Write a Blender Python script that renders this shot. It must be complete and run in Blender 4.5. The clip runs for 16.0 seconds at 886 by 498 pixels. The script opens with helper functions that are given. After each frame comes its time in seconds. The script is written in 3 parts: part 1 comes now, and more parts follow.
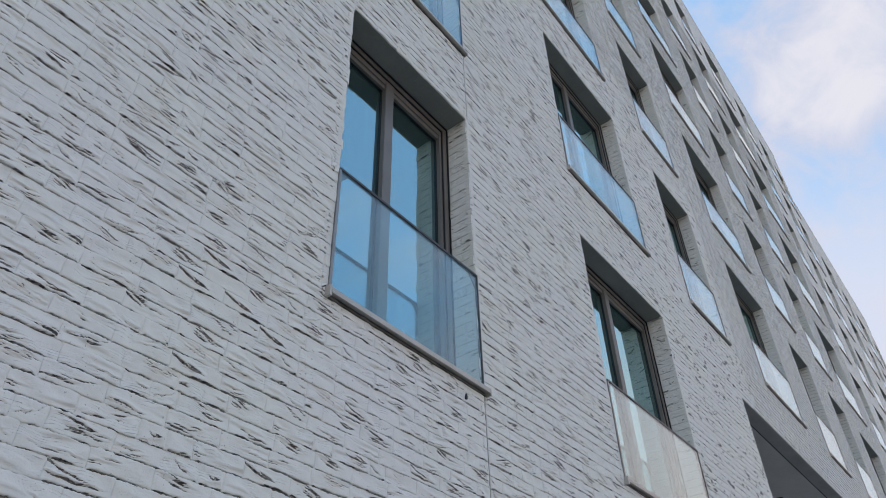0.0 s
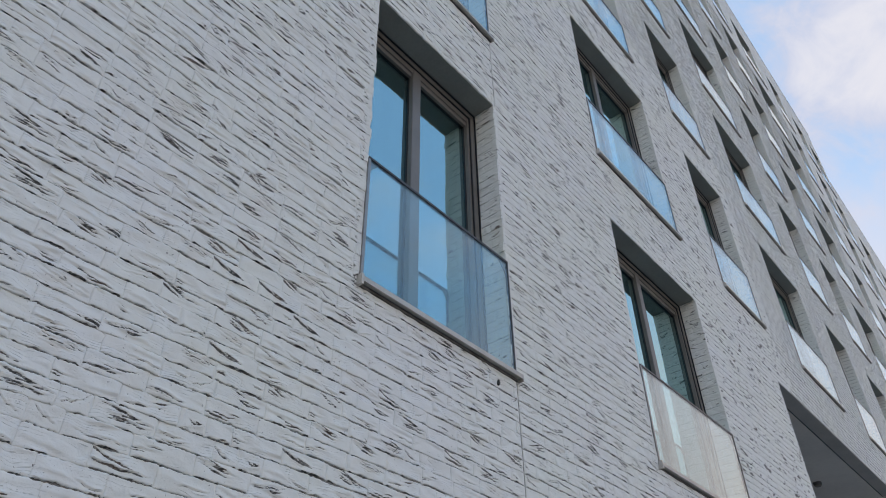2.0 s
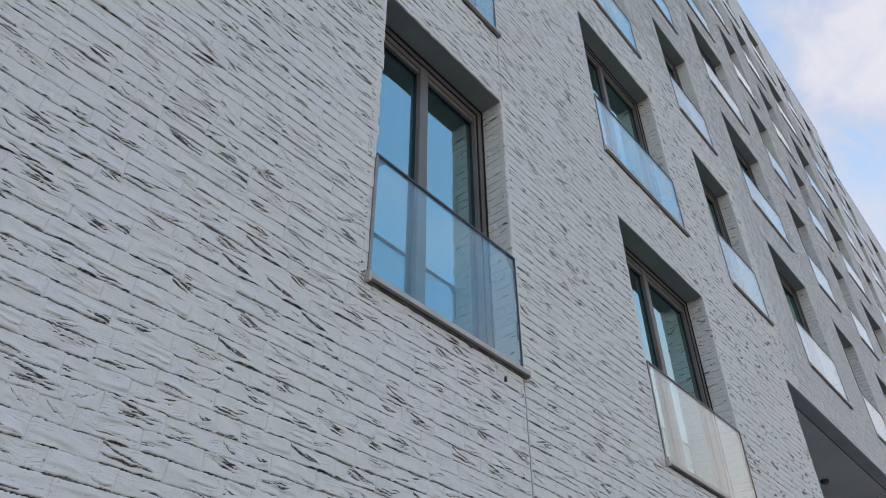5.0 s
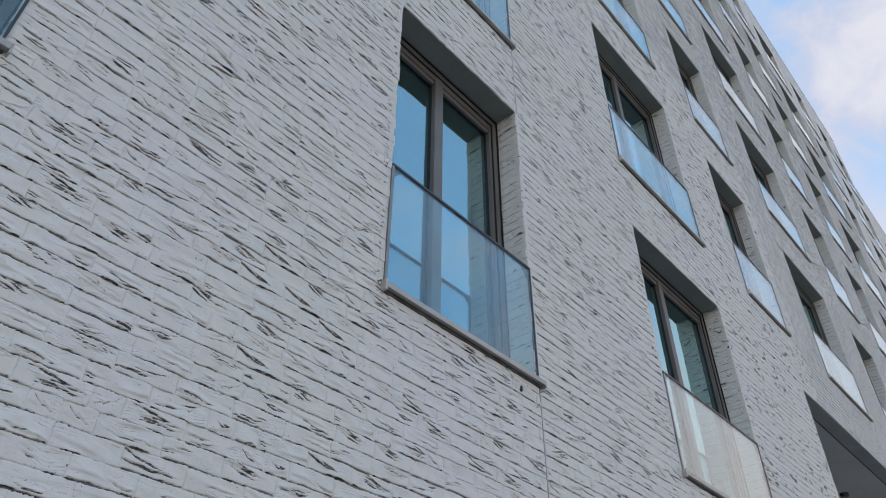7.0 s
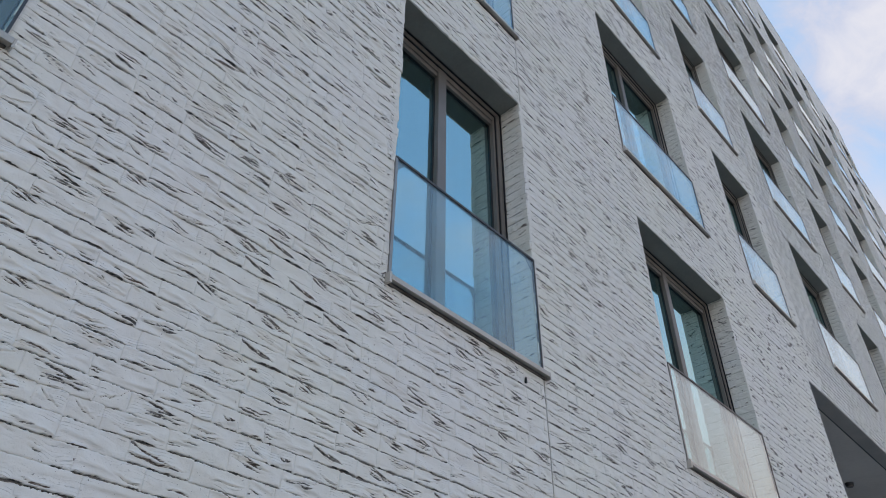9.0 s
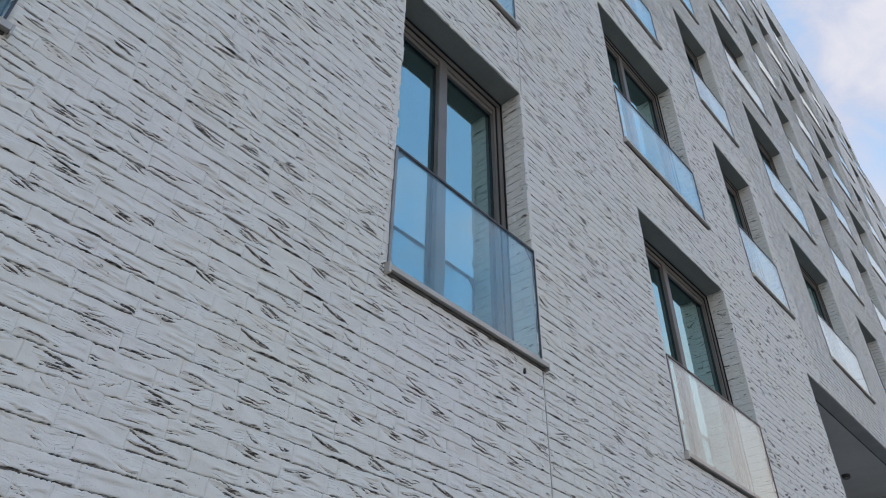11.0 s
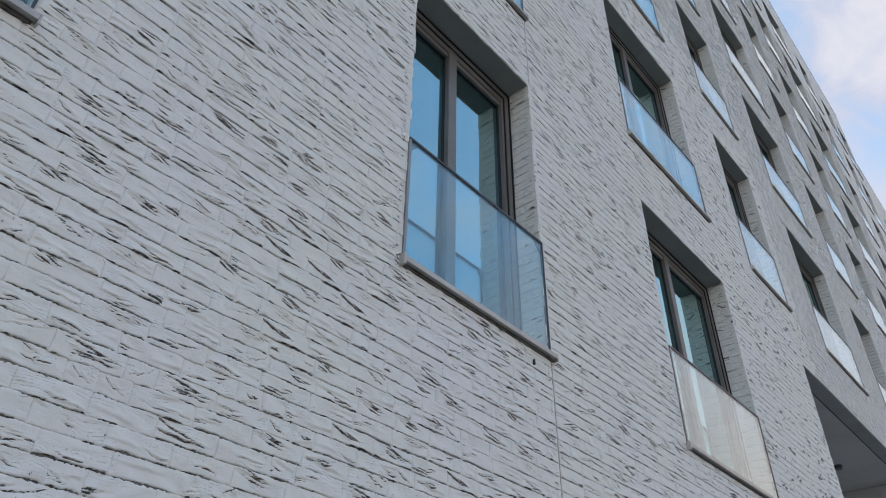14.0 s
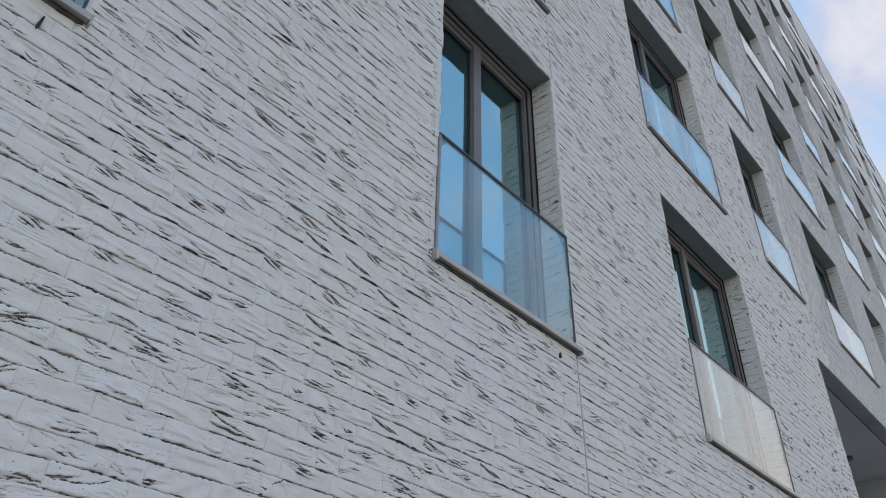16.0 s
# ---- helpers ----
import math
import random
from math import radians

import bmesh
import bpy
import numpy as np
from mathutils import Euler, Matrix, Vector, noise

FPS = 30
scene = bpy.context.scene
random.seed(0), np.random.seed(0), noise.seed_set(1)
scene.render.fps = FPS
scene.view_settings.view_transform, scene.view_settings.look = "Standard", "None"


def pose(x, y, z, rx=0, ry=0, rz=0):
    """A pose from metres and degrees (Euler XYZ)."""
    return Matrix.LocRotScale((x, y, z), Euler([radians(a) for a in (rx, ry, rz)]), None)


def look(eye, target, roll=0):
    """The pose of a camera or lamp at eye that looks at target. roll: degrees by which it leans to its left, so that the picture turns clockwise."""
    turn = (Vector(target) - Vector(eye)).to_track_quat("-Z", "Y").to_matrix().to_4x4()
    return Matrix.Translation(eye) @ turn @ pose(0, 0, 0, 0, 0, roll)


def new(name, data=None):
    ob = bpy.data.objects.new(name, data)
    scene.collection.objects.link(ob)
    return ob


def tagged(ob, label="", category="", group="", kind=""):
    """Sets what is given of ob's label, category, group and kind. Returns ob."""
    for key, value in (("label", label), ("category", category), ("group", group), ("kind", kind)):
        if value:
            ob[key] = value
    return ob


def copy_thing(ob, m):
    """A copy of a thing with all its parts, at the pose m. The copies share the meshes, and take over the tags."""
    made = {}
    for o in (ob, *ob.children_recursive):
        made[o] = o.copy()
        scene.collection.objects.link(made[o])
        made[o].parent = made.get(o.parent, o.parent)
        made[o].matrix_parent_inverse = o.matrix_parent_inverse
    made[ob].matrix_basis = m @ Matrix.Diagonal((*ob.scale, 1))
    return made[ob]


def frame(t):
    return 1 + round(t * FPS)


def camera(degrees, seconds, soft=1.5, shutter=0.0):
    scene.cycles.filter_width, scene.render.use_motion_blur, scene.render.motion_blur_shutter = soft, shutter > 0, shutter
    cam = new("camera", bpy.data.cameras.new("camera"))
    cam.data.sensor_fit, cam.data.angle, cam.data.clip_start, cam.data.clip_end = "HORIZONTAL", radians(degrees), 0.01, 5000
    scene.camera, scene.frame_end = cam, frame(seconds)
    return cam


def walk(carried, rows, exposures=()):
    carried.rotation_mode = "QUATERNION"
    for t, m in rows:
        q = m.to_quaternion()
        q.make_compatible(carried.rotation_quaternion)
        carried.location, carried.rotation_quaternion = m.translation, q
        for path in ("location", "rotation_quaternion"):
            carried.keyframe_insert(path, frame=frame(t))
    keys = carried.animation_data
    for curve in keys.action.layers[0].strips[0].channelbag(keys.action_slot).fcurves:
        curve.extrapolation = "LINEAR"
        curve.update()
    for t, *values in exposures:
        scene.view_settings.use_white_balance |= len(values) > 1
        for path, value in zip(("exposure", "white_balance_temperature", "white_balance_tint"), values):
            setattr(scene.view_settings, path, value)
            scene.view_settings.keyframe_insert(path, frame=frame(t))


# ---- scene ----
EXPOSURE, KELVIN, TINT = 0.55, 9600, 21.4
cam = camera(62.35, 16.0, 0.85)
# seconds, eye x y z, turn about x y z; the facade is the plane x = 0, the street lies at x > 0
PATH = [
    (0.0, 1.9968, 0.0000, 1.6000, 129.192, 1.218, 37.962),
    (0.5, 1.9981, -0.0076, 1.6038, 128.133, 0.920, 38.697),
    (1.0, 1.9970, -0.0111, 1.5884, 128.255, 0.433, 39.729),
    (1.5, 1.9910, -0.0117, 1.5976, 128.080, 0.267, 40.208),
    (2.0, 1.9968, -0.0095, 1.5943, 128.223, 0.581, 40.350),
    (2.5, 1.9954, -0.0098, 1.5972, 128.422, 0.573, 40.488),
    (3.0, 1.9980, -0.0079, 1.5937, 128.822, 0.948, 40.396),
    (3.5, 1.9954, -0.0117, 1.5939, 129.129, 0.756, 40.492),
    (4.0, 1.9969, -0.0136, 1.5974, 128.136, 0.554, 39.935),
    (6.5, 1.9904, -0.0239, 1.5828, 128.304, -0.188, 41.708),
    (7.0, 1.9923, -0.0284, 1.5777, 128.792, -0.428, 41.542),
    (7.5, 2.0024, -0.0319, 1.5803, 128.741, -0.614, 41.377),
    (8.0, 1.9927, -0.0297, 1.5828, 128.511, -0.387, 41.437),
    (8.5, 1.9909, -0.0276, 1.5795, 128.746, -0.562, 41.632),
    (9.0, 1.9943, -0.0295, 1.5834, 128.106, -0.424, 41.957),
    (11.5, 1.9909, -0.0248, 1.5892, 127.164, -0.708, 41.682),
    (12.0, 1.9759, -0.0150, 1.5828, 127.037, -0.575, 41.803),
    (12.5, 1.9861, -0.0227, 1.5911, 127.090, -0.897, 41.541),
    (13.0, 1.9792, -0.0275, 1.5840, 126.858, -0.950, 41.958),
    (13.5, 1.9686, -0.0619, 1.5840, 126.539, -1.457, 41.794),
    (14.0, 1.9419, -0.1165, 1.5835, 126.388, -0.895, 40.920),
    (14.5, 1.9308, -0.1709, 1.5825, 125.984, -0.252, 40.946),
    (15.0, 1.9204, -0.2070, 1.5762, 125.550, -0.750, 41.113),
    (15.5, 1.9075, -0.2230, 1.5790, 125.413, -1.249, 40.837),
    (16.0, 1.8877, -0.2386, 1.5838, 125.409, -1.425, 41.077),
]
walk(cam, [(t, pose(x, y, z, rx, ry, rz)) for t, x, y, z, rx, ry, rz in PATH], [(0.0, EXPOSURE, KELVIN, TINT), (16.0, EXPOSURE, KELVIN, TINT)])

# ---- world and sun ----
SUN_ELEVATION, SUN_AZIMUTH = radians(38), radians(255)   # the sun stands behind the building
world = bpy.data.worlds.new("world")
scene.world = world
world.use_nodes = True


class Nodes:
    """Short hand for building node trees."""

    def __init__(self, tree):
        self.tree = tree
        tree.nodes.clear()

    def add(self, kind, settings=None, **links):
        n = self.tree.nodes.new(kind)
        for k, v in (settings or {}).items():
            setattr_plain(n, k, v)
        for k, v in links.items():
            self.feed(n, int(k[1:]) if k[0] == "i" and k[1:].isdigit() else k.replace("_", " "), v)
        return n

    def feed(self, n, socket, v):
        s = n.inputs[socket]
        if isinstance(v, bpy.types.NodeSocket):
            self.tree.links.new(v, s)
        else:
            s.default_value = v

    def math(self, op, a, b=0.0, c=0.0, clamp=False):
        n = self.tree.nodes.new("ShaderNodeMath")
        n.operation, n.use_clamp = op, clamp
        for k, v in enumerate((a, b, c)):
            self.feed(n, k, v)
        return n.outputs[0]

    def mix(self, fac, a, b):
        n = self.tree.nodes.new("ShaderNodeMix")
        n.data_type = "RGBA"
        self.feed(n, 0, fac)
        self.feed(n, 6, a)
        self.feed(n, 7, b)
        return n.outputs[2]

    def noise(self, vector, scale=1.0, detail=3.0, rough=0.5, distort=0.0):
        n = self.tree.nodes.new("ShaderNodeTexNoise")
        self.feed(n, "Vector", vector)
        for k, v in (("Scale", scale), ("Detail", detail), ("Roughness", rough), ("Distortion", distort)):
            n.inputs[k].default_value = v
        return n.outputs[0]

    def ramp(self, v, low, high):
        n = self.tree.nodes.new("ShaderNodeMapRange")
        n.interpolation_type = "SMOOTHSTEP"
        self.feed(n, 0, v)
        self.feed(n, 1, low)
        self.feed(n, 2, high)
        return n.outputs[0]

    def scaled(self, vector, s):
        n = self.tree.nodes.new("ShaderNodeVectorMath")
        n.operation = "MULTIPLY"
        self.feed(n, 0, vector)
        n.inputs[1].default_value = s
        return n.outputs[0]


def setattr_plain(n, key, value):
    if key == "sky_type":
        n.sky_type = value
    elif key == "sun_disc":
        n.sun_disc = value
    elif key == "sun_elevation":
        n.sun_elevation = value
    elif key == "sun_rotation":
        n.sun_rotation = value


w = Nodes(world.node_tree)
sky = w.add("ShaderNodeTexSky", {"sky_type": "NISHITA", "sun_disc": False, "sun_elevation": SUN_ELEVATION, "sun_rotation": SUN_AZIMUTH})
way = w.add("ShaderNodeTexCoord").outputs["Generated"]
drifted = w.add("ShaderNodeVectorMath", None, i0=way, i1=(0.37, 0.0, 0.12)).outputs[0]
cloud = w.noise(w.scaled(drifted, (1.0, 1.0, 1.2)), 3.6, 5.0, 0.5, 0.3)
wisps = w.noise(way, 13.0, 5.0, 0.6, 0.4)
axes = w.add("ShaderNodeSeparateXYZ", None, Vector=way)
cover = w.math("ADD", cloud, w.math("MULTIPLY", w.math("SUBTRACT", wisps, 0.5), 0.14))
cover = w.math("SUBTRACT", cover, w.math("MULTIPLY", axes.outputs[0], 0.50))      # the sky clears over the street


def towards(x, y, z, far, near):
    """1 in that direction, fading to 0 that many degrees away from it."""
    n = w.tree.nodes.new("ShaderNodeVectorMath")
    n.operation = "DOT_PRODUCT"
    w.feed(n, 0, way)
    n.inputs[1].default_value = Vector((x, y, z)).normalized()
    return w.ramp(n.outputs["Value"], math.cos(radians(far)), math.cos(radians(near)))


# one broken white cloud stands over the far end of the street
broken = w.math("ADD", w.math("MULTIPLY", w.math("SUBTRACT", wisps, 0.5), 0.50), w.math("MULTIPLY", w.math("SUBTRACT", cloud, 0.5), 0.25))
heap = w.math("ADD", w.math("MULTIPLY", towards(0.050, 0.695, 0.717, 7.5, 0.0), 0.17), w.math("MULTIPLY", towards(0.010, 0.735, 0.678, 5.0, 0.0), 0.06))
local = w.math("ADD", w.math("ADD", broken, heap), 0.415)
there = towards(0.02, 0.72, 0.69, 34.0, 20.0)
cover = w.math("ADD", w.math("MULTIPLY", cover, w.math("SUBTRACT", 1.0, there)), w.math("MULTIPLY", local, there))
haze = w.ramp(w.math("SUBTRACT", w.math("SUBTRACT", 1.0, axes.outputs[2]), w.math("MULTIPLY", axes.outputs[0], 0.20)), 0.31, 0.52)               # white towards the horizon
clear = w.mix(0.35, w.scaled(sky.outputs[0], (0.105, 0.25, 0.325)), (0.28, 0.53, 0.92, 1))
veil = w.mix(w.math("MULTIPLY", w.ramp(cover, 0.34, 0.56), 0.85), clear, (0.345, 0.47, 0.72, 1))
fleece = w.mix(w.math("MULTIPLY", w.ramp(cover, 0.49, 0.70), 0.9), veil, (0.435, 0.575, 0.80, 1))
low = w.mix(w.ramp(axes.outputs[0], 0.10, 0.55), (0.405, 0.535, 0.775, 1), (0.56, 0.57, 0.665, 1))       # warmer low over the street
low = w.mix(w.math("MULTIPLY", w.math("SUBTRACT", 1.0, w.ramp(axes.outputs[2], 0.22, 0.52)), w.ramp(axes.outputs[0], 0.05, 0.30)), low, (0.605, 0.585, 0.62, 1))
colour = w.mix(w.math("MULTIPLY", haze, 0.78), fleece, low)
back = w.add("ShaderNodeBackground", None, Color=colour, Strength=1.0)
w.add("ShaderNodeOutputWorld", None, Surface=back.outputs[0])

sun = new("sun", bpy.data.lights.new("sun", "SUN"))
sun.data.energy, sun.data.angle, sun.data.color = 1.2, radians(10), (1.0, 0.95, 0.88)
SUN_WAY = Vector((math.sin(SUN_AZIMUTH) * math.cos(SUN_ELEVATION), math.cos(SUN_AZIMUTH) * math.cos(SUN_ELEVATION), math.sin(SUN_ELEVATION)))
sun.matrix_world = look(SUN_WAY * 100, (0, 0, 0))


# ---- materials ----
def material(name):
    m = bpy.data.materials.new(name)
    m.use_nodes = True
    return m, Nodes(m.node_tree)


def finish(n, colour, rough=0.6, metal=0.0, bump=None, strength=0.3, distance=0.005, specular=0.5):
    b = n.add("ShaderNodeBsdfPrincipled", None, Base_Color=colour, Roughness=rough, Metallic=metal)
    b.inputs["Specular IOR Level"].default_value = specular
    if bump is not None:
        k = n.add("ShaderNodeBump", None, Height=bump, Strength=strength, Distance=distance)
        n.tree.links.new(k.outputs[0], b.inputs["Normal"])
    n.add("ShaderNodeOutputMaterial", None, Surface=b.outputs[0])


def wall_coordinates(n):
    """Along the wall and up, with the reveals carried on round the corner."""
    p = n.add("ShaderNodeSeparateXYZ", None, Vector=n.add("ShaderNodeNewGeometry").outputs["Position"])
    along = n.math("SUBTRACT", p.outputs[1], p.outputs[0])
    return along, p.outputs[2]


def vector(n, a, b, c=0.0):
    return n.add("ShaderNodeCombineXYZ", None, X=a, Y=b, Z=c).outputs[0]


def painted_brick(name, courses, modelled=False):
    """White paint over hand-moulded brick with folds. courses: draw bed joints too, for the wall that is too far off
    for single bricks.
    modelled: the folds are in the mesh, which says where unpainted brick and fold shade darken the colour."""
    m, n = material(name)
    a, z = wall_coordinates(n)
    flat = vector(n, a, z)
    # folds: bunches of thin lips that run along the brick and taper out
    def folds(pitch, bend, bunch_along, bunch_up, low, high, seed):
        warp = n.noise(vector(n, n.math("MULTIPLY", a, 6.5), n.math("MULTIPLY", z, 9.0), seed), 1.0, 2.0, 0.5)
        warp2 = n.noise(vector(n, n.math("MULTIPLY", a, 34.0), n.math("MULTIPLY", z, 40.0), seed + 2), 1.0, 2.0, 0.6)
        phase = n.math("ADD", n.math("DIVIDE", z, pitch), n.math("ADD", n.math("MULTIPLY", warp, bend), n.math("MULTIPLY", warp2, 0.55)))
        lip = n.math("FRACT", phase)
        row = n.math("MULTIPLY", n.math("FLOOR", phase), 17.3)
        bunch = n.noise(vector(n, n.math("MULTIPLY", a, bunch_along), n.math("MULTIPLY", z, bunch_up), seed + 4), 1.0, 2.0, 0.55)
        broken = n.noise(vector(n, n.math("MULTIPLY", a, 8.0), row, seed + 6), 1.0, 2.0, 0.5)
        strong = n.ramp(n.math("ADD", bunch, n.math("MULTIPLY", n.math("SUBTRACT", broken, 0.5), 0.45)), low, high)
        line = n.ramp(n.math("SUBTRACT", n.math("MULTIPLY", strong, 0.27), lip), -0.03, 0.05)
        return n.math("MULTIPLY", line, n.ramp(strong, 0.08, 0.25)), n.math("MULTIPLY", lip, strong)

    if modelled:
        seen = n.tree.nodes.new("ShaderNodeAttribute")
        seen.attribute_name = "bare_shade"
        ragged = n.math("MULTIPLY", n.math("SUBTRACT", n.noise(flat, 110.0, 3.0, 0.6), 0.5), 0.55)
        fold = n.ramp(n.math("ADD", seen.outputs["Fac"], ragged), 0.27, 0.52)
        hair, crease = folds(0.0105, 7.0, 9.0, 16.0, 0.50, 0.72, 33.1)      # hairline creases in the paint between the torn lips
        grime = n.math("MULTIPLY", n.ramp(seen.outputs["Fac"], 0.02, 0.45), n.ramp(n.noise(flat, 13.0, 3.0, 0.6), 0.42, 0.68))
        fold = n.math("MAXIMUM", fold, n.math("MULTIPLY", n.math("MULTIPLY", hair, 0.34), n.ramp(n.noise(flat, 42.0, 2.0, 0.6), 0.40, 0.62)))
        ledge = n.math("ADD", n.math("MULTIPLY", fold, 0.2), n.math("MULTIPLY", crease, 0.7))
    else:
        coarse, ledge = folds(0.0185, 4.2, 6.0, 13.0, 0.55, 0.74, 1.3)
        slight, ledge2 = folds(0.0120, 6.0, 10.0, 18.0, 0.575, 0.77, 21.7)
        fold = n.math("MAXIMUM", coarse, n.math("MULTIPLY", slight, 0.9))
        ledge = n.math("ADD", ledge, n.math("MULTIPLY", ledge2, 0.5))
        grime = n.math("MULTIPLY", fold, 0.3)
    # specks and bare patches
    speck = n.ramp(n.noise(flat, 75.0, 2.0, 0.6), 0.66, 0.71)
    speck = n.math("MULTIPLY", speck, n.ramp(n.noise(flat, 4.0, 2.0), 0.45, 0.62))
    grain = n.noise(flat, 170.0, 3.0, 0.6)
    lumps = n.noise(flat, 20.0, 4.0, 0.55, 0.4)
    tone = n.noise(flat, 1.1, 4.0, 0.6)
    tone2 = n.noise(flat, 7.5, 3.0, 0.6)
    base = n.mix(n.ramp(tone, 0.3, 0.7), (0.785, 0.78, 0.758, 1), (0.785, 0.79, 0.728, 1))
    base = n.mix(n.math("MULTIPLY", n.ramp(tone2, 0.42, 0.75), 0.35), base, (0.71, 0.70, 0.66, 1))
    piece = n.add("ShaderNodeObjectInfo").outputs["Random"]
    island = n.add("ShaderNodeNewGeometry").outputs["Random Per Island"]
    vary = n.math("ADD", n.math("MULTIPLY", island, 0.6), n.math("MULTIPLY", piece, 0.4))
    base = n.mix(n.math("MULTIPLY", vary, 0.22), base, (0.73, 0.715, 0.69, 1))
    smear = n.math("MULTIPLY", n.ramp(n.noise(vector(n, n.math("MULTIPLY", a, 5.0), n.math("MULTIPLY", z, 11.0), 9.1), 1.0, 5.0, 0.65), 0.58, 0.76), 0.30)
    base = n.mix(n.math("MAXIMUM", smear, n.math("MULTIPLY", grime, 0.6)), base, (0.42, 0.40, 0.36, 1))
    # crack colour: unpainted brick, with the shade of the folds put in
    dark = n.mix(n.ramp(n.noise(flat, 9.0, 1.0), 0.45, 0.7), (0.036, 0.033, 0.032, 1), (0.105, 0.066, 0.050, 1))
    cracks = n.math("MAXIMUM", fold, n.math("MULTIPLY", speck, 0.8))
    height = n.math("ADD", n.math("MULTIPLY", lumps, 1.1), n.math("MULTIPLY", grain, 0.22))
    height = n.math("SUBTRACT", n.math("SUBTRACT", height, n.math("MULTIPLY", fold, 0.5)), n.math("MULTIPLY", ledge, 1.3))
    if courses:
        row = n.math("FRACT", n.math("DIVIDE", n.math("SUBTRACT", z, BED - 100 * COURSE), COURSE))
        gap = n.math("SUBTRACT", 1.0, n.ramp(n.math("ABSOLUTE", n.math("SUBTRACT", row, 0.04)), 0.03, 0.10))
        gap = n.math("MULTIPLY", gap, n.ramp(n.noise(vector(n, n.math("MULTIPLY", a, 3.0), n.math("MULTIPLY", z, 22.0)), 1.0, 3.0), 0.36, 0.56))
        cracks = n.math("MAXIMUM", cracks, n.math("MULTIPLY", gap, 0.8))
        height = n.math("SUBTRACT", height, n.math("MULTIPLY", gap, 1.5))
    crack_tone = n.math("MULTIPLY_ADD", n.ramp(n.noise(flat, 60.0, 3.0, 0.65), 0.36, 0.58), 0.34, 0.63)        # noise thins the crack colour at random
    colour = n.mix(n.math("MULTIPLY", cracks, crack_tone), base, dark)
    finish(n, colour, 0.62, 0.0, height, 0.7, 0.006, 0.35)
    return m


def plain(name, colour, other, scale, rough=0.6, metal=0.0, bump=0.2, stretch=(1, 1, 1), distance=0.002):
    m, n = material(name)
    at = n.scaled(n.add("ShaderNodeTexCoord").outputs["Object"], stretch)
    big = n.noise(at, scale, 4.0, 0.6)
    fine = n.noise(at, scale * 17, 3.0, 0.6)
    c = n.mix(n.ramp(n.math("ADD", big, n.math("MULTIPLY", n.math("SUBTRACT", fine, 0.5), 0.4)), 0.3, 0.7), (*colour, 1), (*other, 1))
    finish(n, c, rough, metal, fine, bump, distance)
    return m


def pane_material(name, tint, shine, floor_gloss, power, wave):
    """A clear sheet: what lies behind it shows through, and it mirrors more the flatter one looks at it."""
    m, n = material(name)
    at = n.add("ShaderNodeTexCoord").outputs["Object"]
    bend = n.add("ShaderNodeBump", None, Height=n.noise(at, 1.6, 1.0), Strength=wave, Distance=0.02)
    gloss = n.add("ShaderNodeBsdfGlossy", None, Color=(*shine, 1), Roughness=0.0, Normal=bend.outputs[0])
    clear = n.add("ShaderNodeBsdfTransparent", None, Color=(*tint, 1))
    facing = n.add("ShaderNodeLayerWeight", None, Blend=0.5).outputs["Facing"]
    mirror = n.math("MULTIPLY_ADD", n.math("POWER", facing, power), 1.0 - floor_gloss, floor_gloss, True)
    both = n.add("ShaderNodeMixShader", None, i0=mirror, i1=clear.outputs[0], i2=gloss.outputs[0])
    n.add("ShaderNodeOutputMaterial", None, Surface=both.outputs[0])
    return m


HEAD, SILL, STOREY, COURSE = 5.745, 3.516, 3.0406, 0.067
BED, GATE_HEAD = 5.727, 5.727      # a bed joint from which the courses count; the head of the gateway
BRICK = painted_brick("painted_brick", False, True)
BRICK_PLAIN = painted_brick("painted_brick_middle", False)
BRICK_FAR = painted_brick("painted_brick_far", True)
MORTAR = plain("painted_mortar", (0.30, 0.29, 0.28), (0.07, 0.062, 0.056), 8.0, 0.85, 0, 0.6, (1, 1, 4))
# dark mortar that also carries the shadow under the sills
MORTAR_SHADE = plain("joint_shade", (0.06, 0.052, 0.045), (0.16, 0.15, 0.14), 14.0, 0.9, 0, 0.6, (1, 1, 3))
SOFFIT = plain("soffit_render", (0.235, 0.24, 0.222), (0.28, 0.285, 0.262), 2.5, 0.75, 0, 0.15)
GATE_SOFFIT = plain("gateway_soffit", (0.36, 0.36, 0.355), (0.43, 0.43, 0.42), 2.0, 0.75, 0, 0.15)
FRAME = plain("taupe_frame", (0.150, 0.136, 0.124), (0.185, 0.168, 0.155), 3.0, 0.42, 0, 0.05)
# black of the seals, also put in for shade in gaps and holes
SEAL_SHADE = plain("black_seal_shade", (0.012, 0.012, 0.013), (0.02, 0.02, 0.02), 20.0, 0.6)
METAL = plain("grey_aluminium", (0.24, 0.235, 0.23), (0.30, 0.295, 0.29), 6.0, 0.42, 0.75, 0.05)
SILL_METAL = plain("sill_aluminium", (0.42, 0.395, 0.36), (0.52, 0.495, 0.46), 5.0, 0.5, 0.4, 0.08)
DARK_METAL = plain("dark_rail", (0.05, 0.05, 0.055), (0.08, 0.08, 0.085), 8.0, 0.38, 0.6, 0.05)
CLOTH = plain("sheer_cloth", (0.62, 0.62, 0.62), (0.70, 0.70, 0.69), 30.0, 0.9, 0, 0.1)
ROOM = plain("room_plaster", (0.30, 0.29, 0.28), (0.36, 0.35, 0.34), 1.0, 0.9)
GROUND = plain("street_paving", (0.24, 0.23, 0.215), (0.31, 0.30, 0.285), 0.7, 0.85, 0, 0.4)
CEILING = plain("passage_ceiling", (0.60, 0.59, 0.57), (0.68, 0.67, 0.65), 1.2, 0.7)
